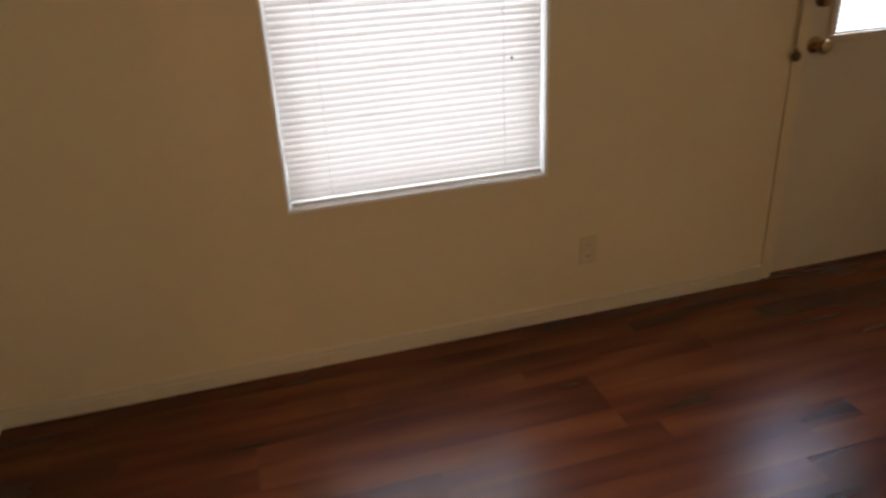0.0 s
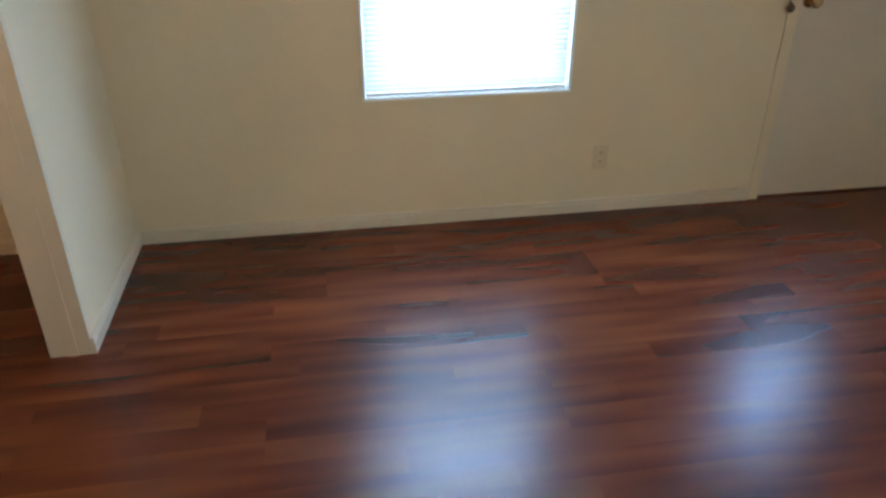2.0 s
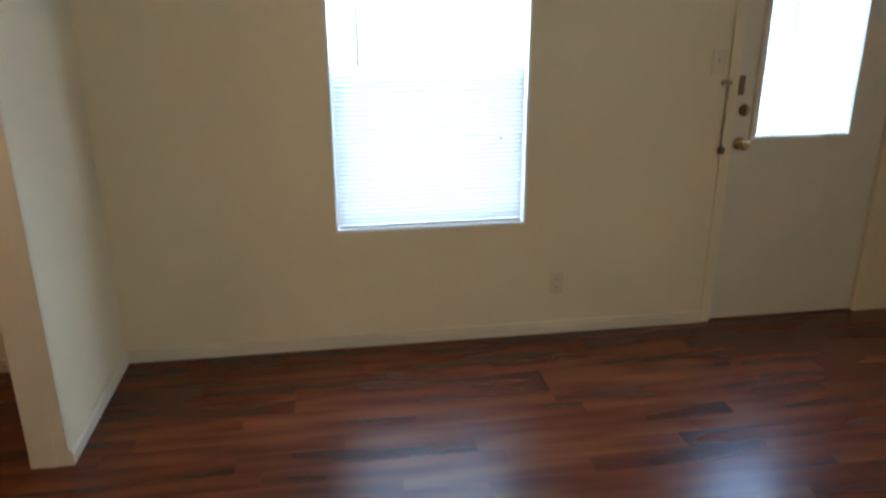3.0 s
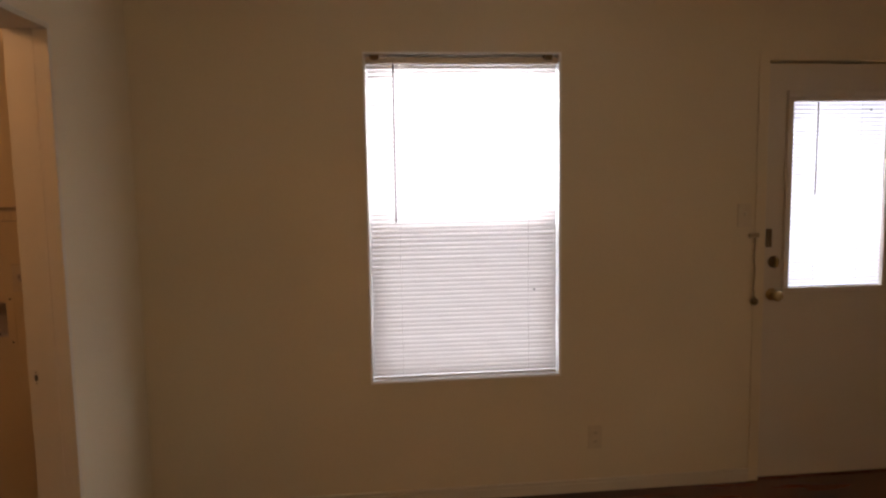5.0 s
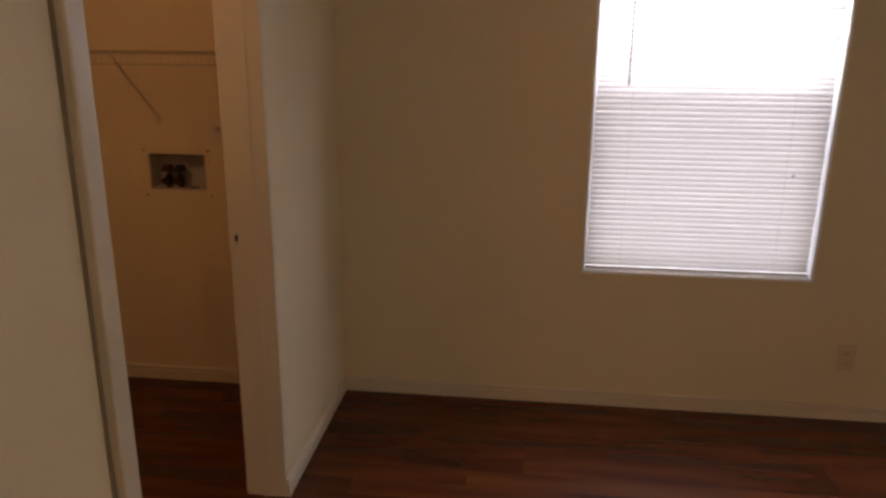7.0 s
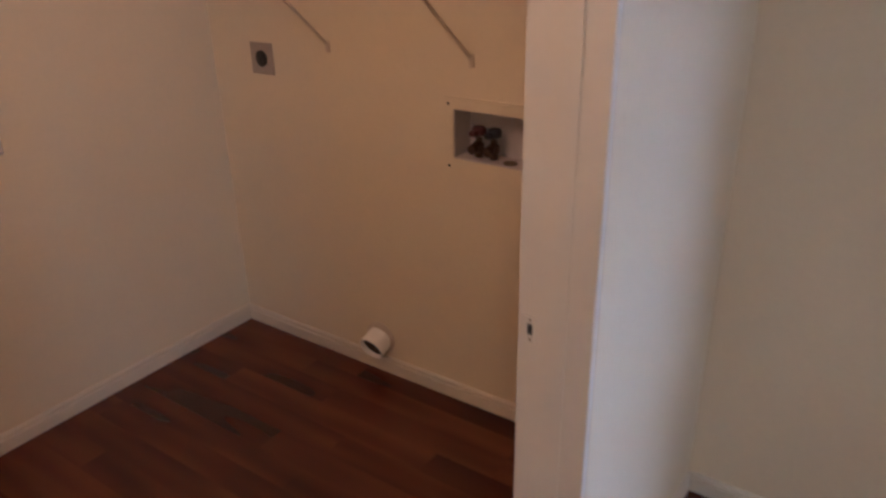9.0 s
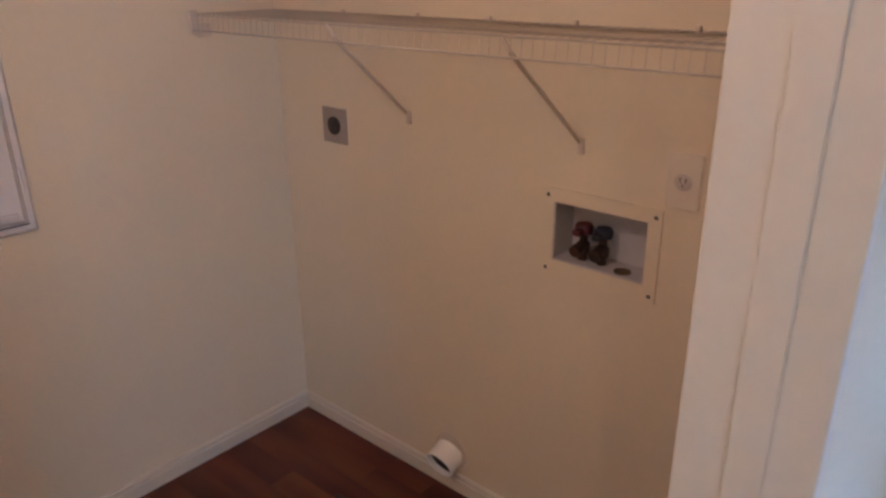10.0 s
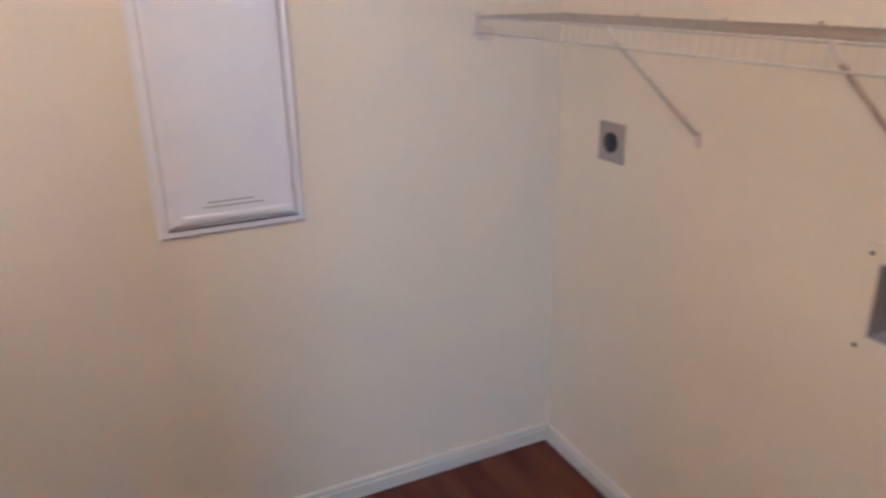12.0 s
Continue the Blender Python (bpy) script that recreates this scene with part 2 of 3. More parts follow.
holed(bm, SOUTH, 0, 0, CEIL, [(JY0 - 0.02, JY1 + 0.02, 0, HEAD + 0.02)], lambda a, b, c, d: box(bm, -P_T, 0, a, b, c, d))
tagged(part("wall_partition", bm, PAINT), "cream painted partition wall with a laundry doorway", "wall", kind="structure")

bm = bmesh.new()
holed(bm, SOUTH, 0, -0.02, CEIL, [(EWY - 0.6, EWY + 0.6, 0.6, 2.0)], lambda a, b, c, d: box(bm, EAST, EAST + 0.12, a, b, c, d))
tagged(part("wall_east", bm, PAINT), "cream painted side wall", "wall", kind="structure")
tagged(boxpart("wall_south", PAINT, None, -P_T, EAST + 0.12, SOUTH - 0.12, SOUTH, -0.02, CEIL), "cream painted rear wall", "wall", kind="structure")
tagged(boxpart("wall_laundry_west", PAINT, None, LX - 0.12, LX, LSOUTH, 0, -0.02, CEIL), "pale painted laundry side wall", "wall", kind="structure")
tagged(boxpart("wall_laundry_south", PAINT, None, LX - 0.12, -P_T, LSOUTH - 0.12, LSOUTH, -0.02, CEIL), "pale painted laundry end wall", "wall", kind="structure")
bm = bmesh.new()
box(bm, LX - 0.12, EAST + 0.12, SOUTH - 0.12, WALL_T, CEIL, CEIL + 0.15)
tagged(part("ceiling", bm, CEILING), "off-white textured ceiling", "ceiling", kind="structure")
tagged(boxpart("ground", GROUND, None, -400, 400, -400, 400, -0.5, -0.3), "bare ground around the house", "ground", kind="structure")

bm = bmesh.new()
box(bm, LX - 0.1, -P_T / 2, LSOUTH - 0.06, WALL_T - 0.002, -0.05, -0.009)
box(bm, -P_T / 2, EAST + 0.1, SOUTH - 0.1, WALL_T - 0.002, -0.05, -0.009)
floor = tagged(part("floor", bm, SLAB), "glossy red-brown laminate plank floor", "floor", kind="structure")


# baseboards: a tall flat with a small stepped cap
def baseboard(name, a, b, out):
    """From a to b along the wall; out: the way into the room."""
    a, b, out = Vector((*a, 0)), Vector((*b, 0)), Vector((*out, 0))
    bm = bmesh.new()
    prof = [(0, 0), (0.012, 0), (0.012, 0.043), (0.007, 0.046), (0.007, 0.050), (0.0115, 0.053), (0.0115, 0.059), (0.007, 0.064), (0, 0.064)]
    ends = []
    for p in (a, b):
        ends.append([bm.verts.new(p + out * d + Vector((0, 0, h))) for d, h in prof])
    n = len(prof)
    for i in range(n):
        bm.faces.new((ends[0][i], ends[0][(i + 1) % n], ends[1][(i + 1) % n], ends[1][i]))
    bm.faces.new(ends[0])
    bm.faces.new(list(reversed(ends[1])))
    return tagged(part(name, bm, TRIM), "cream painted wooden baseboard along the wall", "baseboard", kind="structure")


baseboard("baseboard", (0.012, 0), (DX0 - 0.055, 0), (0, -1))
baseboard("baseboard", (0, 0), (0, JY1 + 0.002), (1, 0))
baseboard("baseboard", (0, JY0 - 0.066), (0, SOUTH), (1, 0))
baseboard("baseboard", (LX + 0.012, 0), (-P_T - 0.012, 0), (0, -1))
baseboard("baseboard", (LX, 0), (LX, LSOUTH), (1, 0))
baseboard("baseboard", (-P_T, 0), (-P_T, JY1 + 0.02), (-1, 0))
baseboard("baseboard", (EAST, 0), (EAST, SOUTH), (-1, 0))

# laundry door frame: lining, stop, casing
frame_l = thing("door_frame", "cream painted door frame around the laundry doorway", "door frame", (0, 0, 0), kind="structure")
boxpart("jamb", TRIM, frame_l, -P_T - 0.002, 0.0, JY1, JY1 + 0.02, 0, HEAD, bevel=0.002)
boxpart("jamb", TRIM, frame_l, -P_T - 0.002, 0.0, JY0 - 0.02, JY0, 0, HEAD, bevel=0.002)
boxpart("head", TRIM, frame_l, -P_T - 0.002, 0.0, JY0 - 0.02, JY1 + 0.02, HEAD, HEAD + 0.02, bevel=0.002)
boxpart("stop", TRIM, frame_l, -0.084, -0.046, JY1 - 0.0028, JY1, 0, HEAD, bevel=0.001)
boxpart("stop", TRIM, frame_l, -0.084, -0.046, JY0, JY0 + 0.011, 0, HEAD, bevel=0.003)
bm = bmesh.new()
box(bm, 0.0, 0.012, JY0 - 0.054, JY0, 0, HEAD)
box(bm, 0.010, 0.022, JY0 - 0.054, JY0 - 0.001, 0, HEAD, bevel=0.005)
part("casing", bm, TRIM, frame_l)
# thin strip painted dark for the shade beside the casing
boxpart("shade_strip", SHADE_BROWN, frame_l, 0.0, 0.003, JY0 - 0.066, JY0 - 0.0545, 0, HEAD, label="strip beside the casing, coloured dark for its shaded side")

strike = thing("strike_plate", "small brass strike plate with a dark latch hole", "strike plate", (-0.114, JY1, 0.908))
bm = bmesh.new()
holed(bm, -0.014, 0.010, -0.026, 0.026, [(-0.005, 0.006, -0.011, 0.011)], lambda a, b, c, d: box(bm, a, b, -0.003, 0.0, c, d))
part("plate", bm, TRIM, strike)
boxpart("latch_hole", BLACK, strike, -0.005, 0.006, -0.0012, 0.0, -0.011, 0.011)
for s in (-1, 1):
    bm = bmesh.new()
    ball(bm, (0.001, -0.003, s * 0.019), 0.0028, 1, 0.4, 1, 10)
    part("screw", bm, DARKBRASS, strike)


# ---- blinds ----
def slat_mesh(width):
    """A shallow arched slat, 27 mm deep, about its own centre."""
    bm = bmesh.new()
    n = 5
    rows = []
    for x in (-width / 2, width / 2):
        up, lo = [], []
        for i in range(n):
            s = (i / (n - 1) - 0.5) * 0.027
            arch = 0.0026 * (1 - (2 * s / 0.027) ** 2)
            up.append(bm.verts.new((x, s, arch + 0.0003)))
            lo.append(bm.verts.new((x, s, arch - 0.0003)))
        rows.append(up + lo[::-1])
    k = 2 * n
    for i in range(k):
        bm.faces.new((rows[0][i], rows[0][(i + 1) % k], rows[1][(i + 1) % k], rows[1][i]))
    return mesh_from("slat", bm, SLAT, True)


def blind(label, x0, x1, z0, z1, y, tilt, pitch, wand_x, wand_len, rail_mat, seed, wand_mat, wand_label, beads):
    rng = random.Random(seed)
    ob = thing("window_blind", label, "blind", ((x0 + x1) / 2, y, z1))
    w, h = x1 - x0, z1 - z0
    bm = bmesh.new()
    box(bm, -w / 2, w / 2, -0.014, 0.014, -0.026, 0.0, bevel=0.003)
    part("headrail", bm, rail_mat, ob)
    me = slat_mesh(w - 0.008)
    z = -0.036
    while z > -h + 0.026:
        s = new("slat", me)
        s.parent = ob
        s.matrix_basis = pose(rng.uniform(-0.0012, 0.0012), rng.uniform(-0.0008, 0.0008), z + rng.uniform(-0.0007, 0.0007),
                              tilt + rng.uniform(-2.0, 2.0), rng.uniform(-0.07, 0.07), 0)
        z -= pitch
    bm = bmesh.new()
    box(bm, -w / 2 + 0.003, w / 2 - 0.003, -0.010, 0.010, -h + 0.002, -h + 0.016, bevel=0.003)
    part("bottom_rail", bm, VINYL, ob)
    for cx in (-w / 2 + 0.14, w / 2 - 0.14):
        bm = bmesh.new()
        rod(bm, (cx, -0.0135, -0.02), (cx, -0.0135, -h + 0.012), 0.0007, seg=6)
        part("ladder_cord", bm, CORD, ob)
    bm = bmesh.new()
    rod(bm, (wand_x, -0.021, -0.030), (wand_x, -0.021, -wand_len), 0.0033, 0.0040, seg=8)
    rod(bm, (wand_x, -0.021, -0.030), (wand_x, -0.008, -0.018), 0.0014, seg=6)
    ball(bm, (wand_x, -0.021, -wand_len), 0.0050, seg=8)
    part("tilt_wand", bm, wand_mat, ob, wand_label, True)
    for bx, bz in beads:
        bm = bmesh.new()
        ball(bm, (bx - ob.location.x, -0.017, bz - z1), 0.0045, 0.9, 0.7, 1.5, 10)
        part("cord_bead", bm, WAND, ob, "small dark cord bead", True)
    return ob


# ---- window ----
win = thing("window_1", "white vinyl double-hung window with closed blinds", "window", (0, 0, 0), kind="structure")
MID = 1.335


def ring(name, mat, parent, x0, x1, z0, z1, y0, y1, w, bevel=0.003, label=""):
    bm = bmesh.new()
    box(bm, x0, x1, y0, y1, z0, z0 + w, bevel)
    box(bm, x0, x1, y0, y1, z1 - w, z1, bevel)
    box(bm, x0, x0 + w, y0, y1, z0 + w, z1 - w, bevel)
    box(bm, x1 - w, x1, y0, y1, z0 + w, z1 - w, bevel)
    return part(name, bm, mat, parent, label)


ring("window_frame", VINYL, win, WX0, WX1, WZ0, WZ1, 0.075, 0.15, 0.022)
# block added behind the headrail to keep daylight out of the gap above
boxpart("head_light_block", VINYL, win, WX0 + 0.012, WX1 - 0.012, 0.040, 0.0745, WZ1 - 0.075, WZ1 - 0.012, bevel=0.002)
ring("sash", VINYL, win, WX0 + 0.023, WX1 - 0.023, WZ0 + 0.023, MID + 0.02, 0.082, 0.108, 0.034)
ring("sash", VINYL, win, WX0 + 0.023, WX1 - 0.023, MID - 0.02, WZ1 - 0.023, 0.112, 0.138, 0.034)
for z0, z1, y in ((WZ0 + 0.05, MID - 0.008, 0.095), (MID + 0.008, WZ1 - 0.05, 0.125)):
    p = boxpart("pane", GLASS, win, WX0 + 0.05, WX1 - 0.05, y - 0.002, y + 0.002, z0, z1)
    p.visible_shadow = False
boxpart("screen", SCREEN, win, WX0 + 0.024, WX1 - 0.024, 0.1495, 0.1505, WZ0 + 0.024, MID, label="dark mesh insect screen over the lower sash")
# thin white returns that line the opening, a little proud of the wall
ring("window_lining", VINYL, win, WX0 - 0.001, WX1 + 0.001, WZ0 - 0.001, WZ1 + 0.001, -0.004, 0.074, 0.011, 0.002)
blind("white mini blind, closed, with a dark tilt wand, glowing with daylight", WX0 + 0.014, WX1 - 0.014, WZ0 + 0.013, WZ1 - 0.023,
      0.023, 66, 0.0208, -0.319, 0.738, PLATE, 3, WAND, "dark plastic tilt wand", [(1.789, 1.012)])
for cx in (WX0 + 0.052, WX1 - 0.060):
    hook = thing("blind_bracket", "small dark metal bracket on the rail of the window blind", "bracket", (cx, 0.016, WZ1 - 0.023), group="blind brackets")
    bm = bmesh.new()
    box(bm, -0.022, 0.022, -0.012, 0.012, 0.0, 0.0118, bevel=0.002)
    box(bm, -0.018, 0.018, -0.0155, -0.011, -0.012, 0.008, bevel=0.001)
    part("clip", bm, DARKBRASS, hook)

# side window out of view, added as the opening for the fill lamp
win2 = thing("fill_window", "unseen white vinyl side window, added for fill light", "window", (EAST, EWY, 0), kind="structure")
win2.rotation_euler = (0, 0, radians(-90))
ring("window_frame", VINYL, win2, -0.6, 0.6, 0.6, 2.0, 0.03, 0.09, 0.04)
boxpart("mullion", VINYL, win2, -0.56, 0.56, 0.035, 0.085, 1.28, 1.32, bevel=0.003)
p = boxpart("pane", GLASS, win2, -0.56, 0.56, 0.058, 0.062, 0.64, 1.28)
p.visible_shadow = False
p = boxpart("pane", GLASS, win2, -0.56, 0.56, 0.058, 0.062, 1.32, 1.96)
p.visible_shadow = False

# ---- entrance door ----
door = thing("door_1", "cream entrance door with a glazed upper half and blinds", "door", (DX0, 0, 0), kind="structure")
bm = bmesh.new()
holed(bm, 0.003, DX1 - DX0 - 0.001, 0.0052, DZ1 - 0.010, [(GX0 - DX0, GX1 - DX0, GZ0, GZ1)], lambda a, b, c, d: box(bm, a, b, 0.022, 0.066, c, d))
part("leaf", bm, DOORP, door)
ring("glass_trim", DOORP, door, GX0 - DX0 - 0.030, GX1 - DX0 + 0.030, GZ0 - 0.030, GZ1 + 0.030, 0.008, 0.0225, 0.032, 0.005)
p = boxpart("pane", GLASS, door, GX0 - DX0, GX1 - DX0, 0.056, 0.060, GZ0, GZ1)
p.visible_shadow = False
bm = bmesh.new()
lathe(bm, (0.056, 0.022, 0.943), (0, -1, 0), [(0, 0.031), (0.004, 0.031), (0.008, 0.026), (0.010, 0.012), (0.034, 0.011), (0.040, 0.019),
                                              (0.050, 0.026), (0.060, 0.027), (0.068, 0.022), (0.072, 0.010)])
part("knob", bm, BRASS, door, "aged brass round door knob", True)
bm = bmesh.new()
lathe(bm, (0.060, 0.022, 1.105), (0, -1, 0), [(0, 0.029), (0.006, 0.029), (0.013, 0.023), (0.016, 0.020)])
bolt = part("deadbolt", bm, DARKBRASS, door, "dark brass deadbolt with a thumb turn", True)
bm = bmesh.new()
box(bm, 0.054, 0.066, -0.014, 0.006, 1.081, 1.129, bevel=0.003)
part("thumb_turn", bm, BRASS, bolt)
# door guard: slotted track on the leaf, chain hanging from the frame
bm = bmesh.new()
holed(bm, 0.018, 0.044, 1.179, 1.269, [(0.028, 0.034, 1.192, 1.256)], lambda a, b, c, d: box(bm, a, b, 0.013, 0.022, c, d))
part("chain_track", bm, DARKBRASS, door, "dark brass slotted chain track")
blind("white mini blind over the door glass, closed", GX0 - 0.004, GX1 + 0.004, GZ0 - 0.006, GZ1 + 0.004, 0.037, 64, 0.0208, -0.120, 0.47, PLATE, 5, CORD, "pale plastic tilt wand", [(3.478, 1.842)])

frame_d = thing("door_frame", "cream painted frame around the entrance door", "door frame", (0, 0, 0), kind="structure")
boxpart("jamb", PAINT, frame_d, DX0 - 0.03, DX0, -0.002, WALL_T, 0, DZ1 + 0.03, bevel=0.003)
boxpart("jamb", PAINT, frame_d, DX1, DX1 + 0.03, -0.002, WALL_T, 0, DZ1 + 0.03, bevel=0.003)
boxpart("head", PAINT, frame_d, DX0, DX1, -0.002, WALL_T, DZ1, DZ1 + 0.03, bevel=0.003)
boxpart("casing", PAINT, frame_d, DX0 - 0.055, DX0 - 0.004, -0.006, -0.002, 0, DZ1 + 0.006, bevel=0.001)
boxpart("casing", PAINT, frame_d, DX1 + 0.004, DX1 + 0.055, -0.006, -0.002, 0, DZ1 + 0.006, bevel=0.001)
boxpart("casing", PAINT, frame_d, DX0 - 0.055, DX1 + 0.055, -0.006, -0.002, DZ1 + 0.006, DZ1 + 0.058, bevel=0.001)
boxpart("stop", PAINT, frame_d, DX0, DX0 + 0.014, 0.068, 0.10, 0, DZ1)
boxpart("stop", PAINT, frame_d, DX1 - 0.014, DX1, 0.068, 0.10, 0, DZ1)
boxpart("stop", PAINT, frame_d, DX0 + 0.014, DX1 - 0.014, 0.068, 0.10, DZ1 - 0.024, DZ1)
boxpart("threshold", FLOOR, frame_d, DX0, DX1, 0.004, WALL_T, 0.0, 0.005, bevel=0.002)

chain = thing("door_chain", "dark brass security chain hanging beside the entrance door", "door chain", (DX0 - 0.062, -0.010, 1.242))
bm = bmesh.new()
box(bm, -0.030, 0.022, -0.010, 0.0, -0.010, 0.010, bevel=0.003)
part("mount", bm, CHAINM, chain)
bm = bmesh.new()
for i in range(20):
    z = -0.012 - i * 0.0145
    c = Vector((0.002 + 0.003 * math.sin(i * 0.7), -0.009, z))
    turn = pose(0, 0, 0, 0, 0, 90 if i % 2 else 0)
    pts = [c + turn @ Vector((0.0042 * math.sin(a), 0, 0.0105 * math.cos(a))) for a in [k * math.pi / 4 for k in range(8)]]
    for p0, p1 in zip(pts, pts[1:] + pts[:1]):
        rod(bm, p0, p1, 0.0012, seg=5)
part("link_chain", bm, CHAINM, chain)
bm = bmesh.new()
ball(bm, (0.002, -0.018, -0.322), 0.019, 1, 0.8, 1.0, 16)
rod(bm, (0.002, -0.012, -0.298), (0.002, -0.016, -0.312), 0.006, seg=8)
part("slide_button", bm, DARKBRASS, chain, "", True)


# ---- small wall fittings of the living room ----
def wall_plate(name, label, category, at, w, h, mat=PLATE):
    ob = thing(name, label, category, at)
    boxpart("plate", mat, ob, -w / 2, w / 2, -0.006, 0.0, -h / 2, h / 2, bevel=0.0025)
    return ob


o = wall_plate("wall_outlet", "tan duplex outlet low on the wall", "outlet", (2.087, 0, 0.274), 0.07, 0.115, IVORY)
for s in (-1, 1):
    bm = bmesh.new()
    box(bm, -0.016, 0.016, -0.0085, -0.0055, s * 0.021 - 0.014, s * 0.021 + 0.014, bevel=0.003)
    r = part("receptacle", bm, IVORY, o)
    for dx in (-0.006, 0.006):
        boxpart("slot", SEAM, r, dx - 0.0012, dx + 0.0012, -0.0092, -0.0084, s * 0.021 - 0.005, s * 0.021 + 0.006)
o = wall_plate("light_switch", "beige toggle light switch beside the entrance door", "light switch", (2.825, 0, 1.340), 0.07, 0.115, TAN)
boxpart("toggle", TRIM, o, -0.005, 0.005, -0.016, -0.005, -0.002, 0.014, bevel=0.002)


# ---- ceiling lamps ----
def ceiling_light(label, x, y):
    ob = thing("ceiling_light", label, "ceiling light", (x, y, CEIL), group="ceiling lights")
    bm = bmesh.new()
    lathe(bm, (0, 0, 0), (0, 0, -1), [(0, 0.13), (0.012, 0.13), (0.018, 0.122), (0.020, 0.05)])
    part("base", bm, BRASS, ob, "", True)
    return ob


ceiling_light("round brass lamp fitting on the laundry ceiling", -0.72, -1.60)
# unseen fitting, added to go with the living room bulb
ceiling_light("round brass lamp fitting, unseen, added on the living room ceiling", 1.9, -4.1)

# ---- laundry ----
# wire shelf
SH_Z, SH_Y = 1.446, -0.288
x0, x1 = LX + 0.004, -P_T - 0.004
shelf = thing("wire_shelf", "off-white coated wire shelf fixed along the laundry wall", "shelf", ((x0 + x1) / 2, 0, SH_Z))
hw = (x1 - x0) / 2
for nm, y, z, r in (("back_rod", -0.008, 0, 0.0028), ("middle_rod", -0.16, -0.004, 0.0026), ("front_rod", SH_Y, 0, 0.0024), ("lip_rod", SH_Y - 0.004, -0.040, 0.0022)):
    bm = bmesh.new()
    rod(bm, (-hw, y, z), (hw, y, z), r, seg=8)
    part(nm, bm, WIRE, shelf, "", True)
bm = bmesh.new()
x = -hw + 0.01
while x < hw:
    rod(bm, (x, -0.006, 0.004), (x, SH_Y - 0.002, 0.004), 0.0010, seg=5)
    rod(bm, (x, SH_Y - 0.0035, 0.005), (x, SH_Y - 0.007, -0.042), 0.0007, seg=5)
    x += 0.0255
tagged(part("wire_grid", bm, WIRE, shelf), kind="stuff")
for cx in (-1.55, -1.26, -1.02, -0.78, -0.50, -0.26):
    bm = bmesh.new()
    box(bm, cx - (x0 + x1) / 2 - 0.005, cx - (x0 + x1) / 2 + 0.005, -0.013, 0.0, -0.006, 0.012, bevel=0.002)
    part("wall_clip", bm, STRUT, shelf)
bm = bmesh.new()
box(bm, -hw - 0.003, -hw + 0.010, SH_Y - 0.014, SH_Y + 0.014, -0.048, 0.014, bevel=0.003)
box(bm, -hw - 0.003, -hw + 0.004, SH_Y + 0.010, SH_Y + 0.055, -0.062, -0.026, bevel=0.003)
part("end_bracket", bm, STRUT, shelf)
for fx, tx in ((-1.304, -1.268), (-0.752, -0.752)):
    foot, top = Vector((fx - (x0 + x1) / 2, -0.008, 1.192 - SH_Z)), Vector((tx - (x0 + x1) / 2, SH_Y - 0.002, -0.026))
    bm = bmesh.new()
    rod(bm, foot, top, 0.0052, seg=8)
    rod(bm, top, top + Vector((-0.012, -0.008, 0.026)), 0.0050, seg=8)
    rod(bm, foot + Vector((0, 0.006, 0.006)), foot + Vector((0.004, 0.004, -0.030)), 0.0085, seg=8)
    part("strut", bm, STRUT, shelf, "", True)

# washer outlet box
wb = thing("washer_outlet_box", "recessed white washer outlet box with red and blue valves", "outlet box", (-0.690, 0, 0.9585))
bm = bmesh.new()
holed(bm, -0.156, 0.156, -0.118, 0.110, [(-0.124, 0.124, -0.0765, 0.0765)], lambda a, b, c, d: box(bm, a, b, -0.005, 0.0, c, d))
part("face_frame", bm, PAINT, wb)
bm = bmesh.new()
rim, back = [], []
for y, yb, e in ((-0.002, 0.090, 0.0), (-0.002, 0.086, 0.0035)):
    for y_, keep in ((y, rim), (yb, back)):
        keep.append([bm.verts.new((x_, y_, z_)) for x_, z_ in ((-0.1245 + e, -0.077 + e), (0.1245 - e, -0.077 + e), (0.1245 - e, 0.077 - e), (-0.1245 + e, 0.077 - e))])
for i in range(4):
    k = (i + 1) % 4
    bm.faces.new((rim[0][i], rim[0][k], back[0][k], back[0][i]))
    bm.faces.new((rim[1][k], rim[1][i], back[1][i], back[1][k]))
    bm.faces.new((rim[0][k], rim[0][i], rim[1][i], rim[1][k]))
bm.faces.new(back[0])
bm.faces.new(list(reversed(back[1])))
part("recess", bm, RECESS, wb)
bm = bmesh.new()
lathe(bm, (0.056, 0.026, -0.0725), (0, 0, 1), [(0, 0.021), (0.003, 0.021), (0.003, 0.016), (0.001, 0.015)])
part("drain_hole", bm, DARKBRASS, wb, "dark open drain hole", True)
for sx, sz in ((-0.141, 0.091), (0.141, 0.091), (0.141, -0.1005), (-0.141, -0.1005)):
    bm = bmesh.new()
    ball(bm, (sx, -0.005, sz), 0.0052, 1, 0.5, 1, 10)
    part("screw", bm, SEAM, wb)
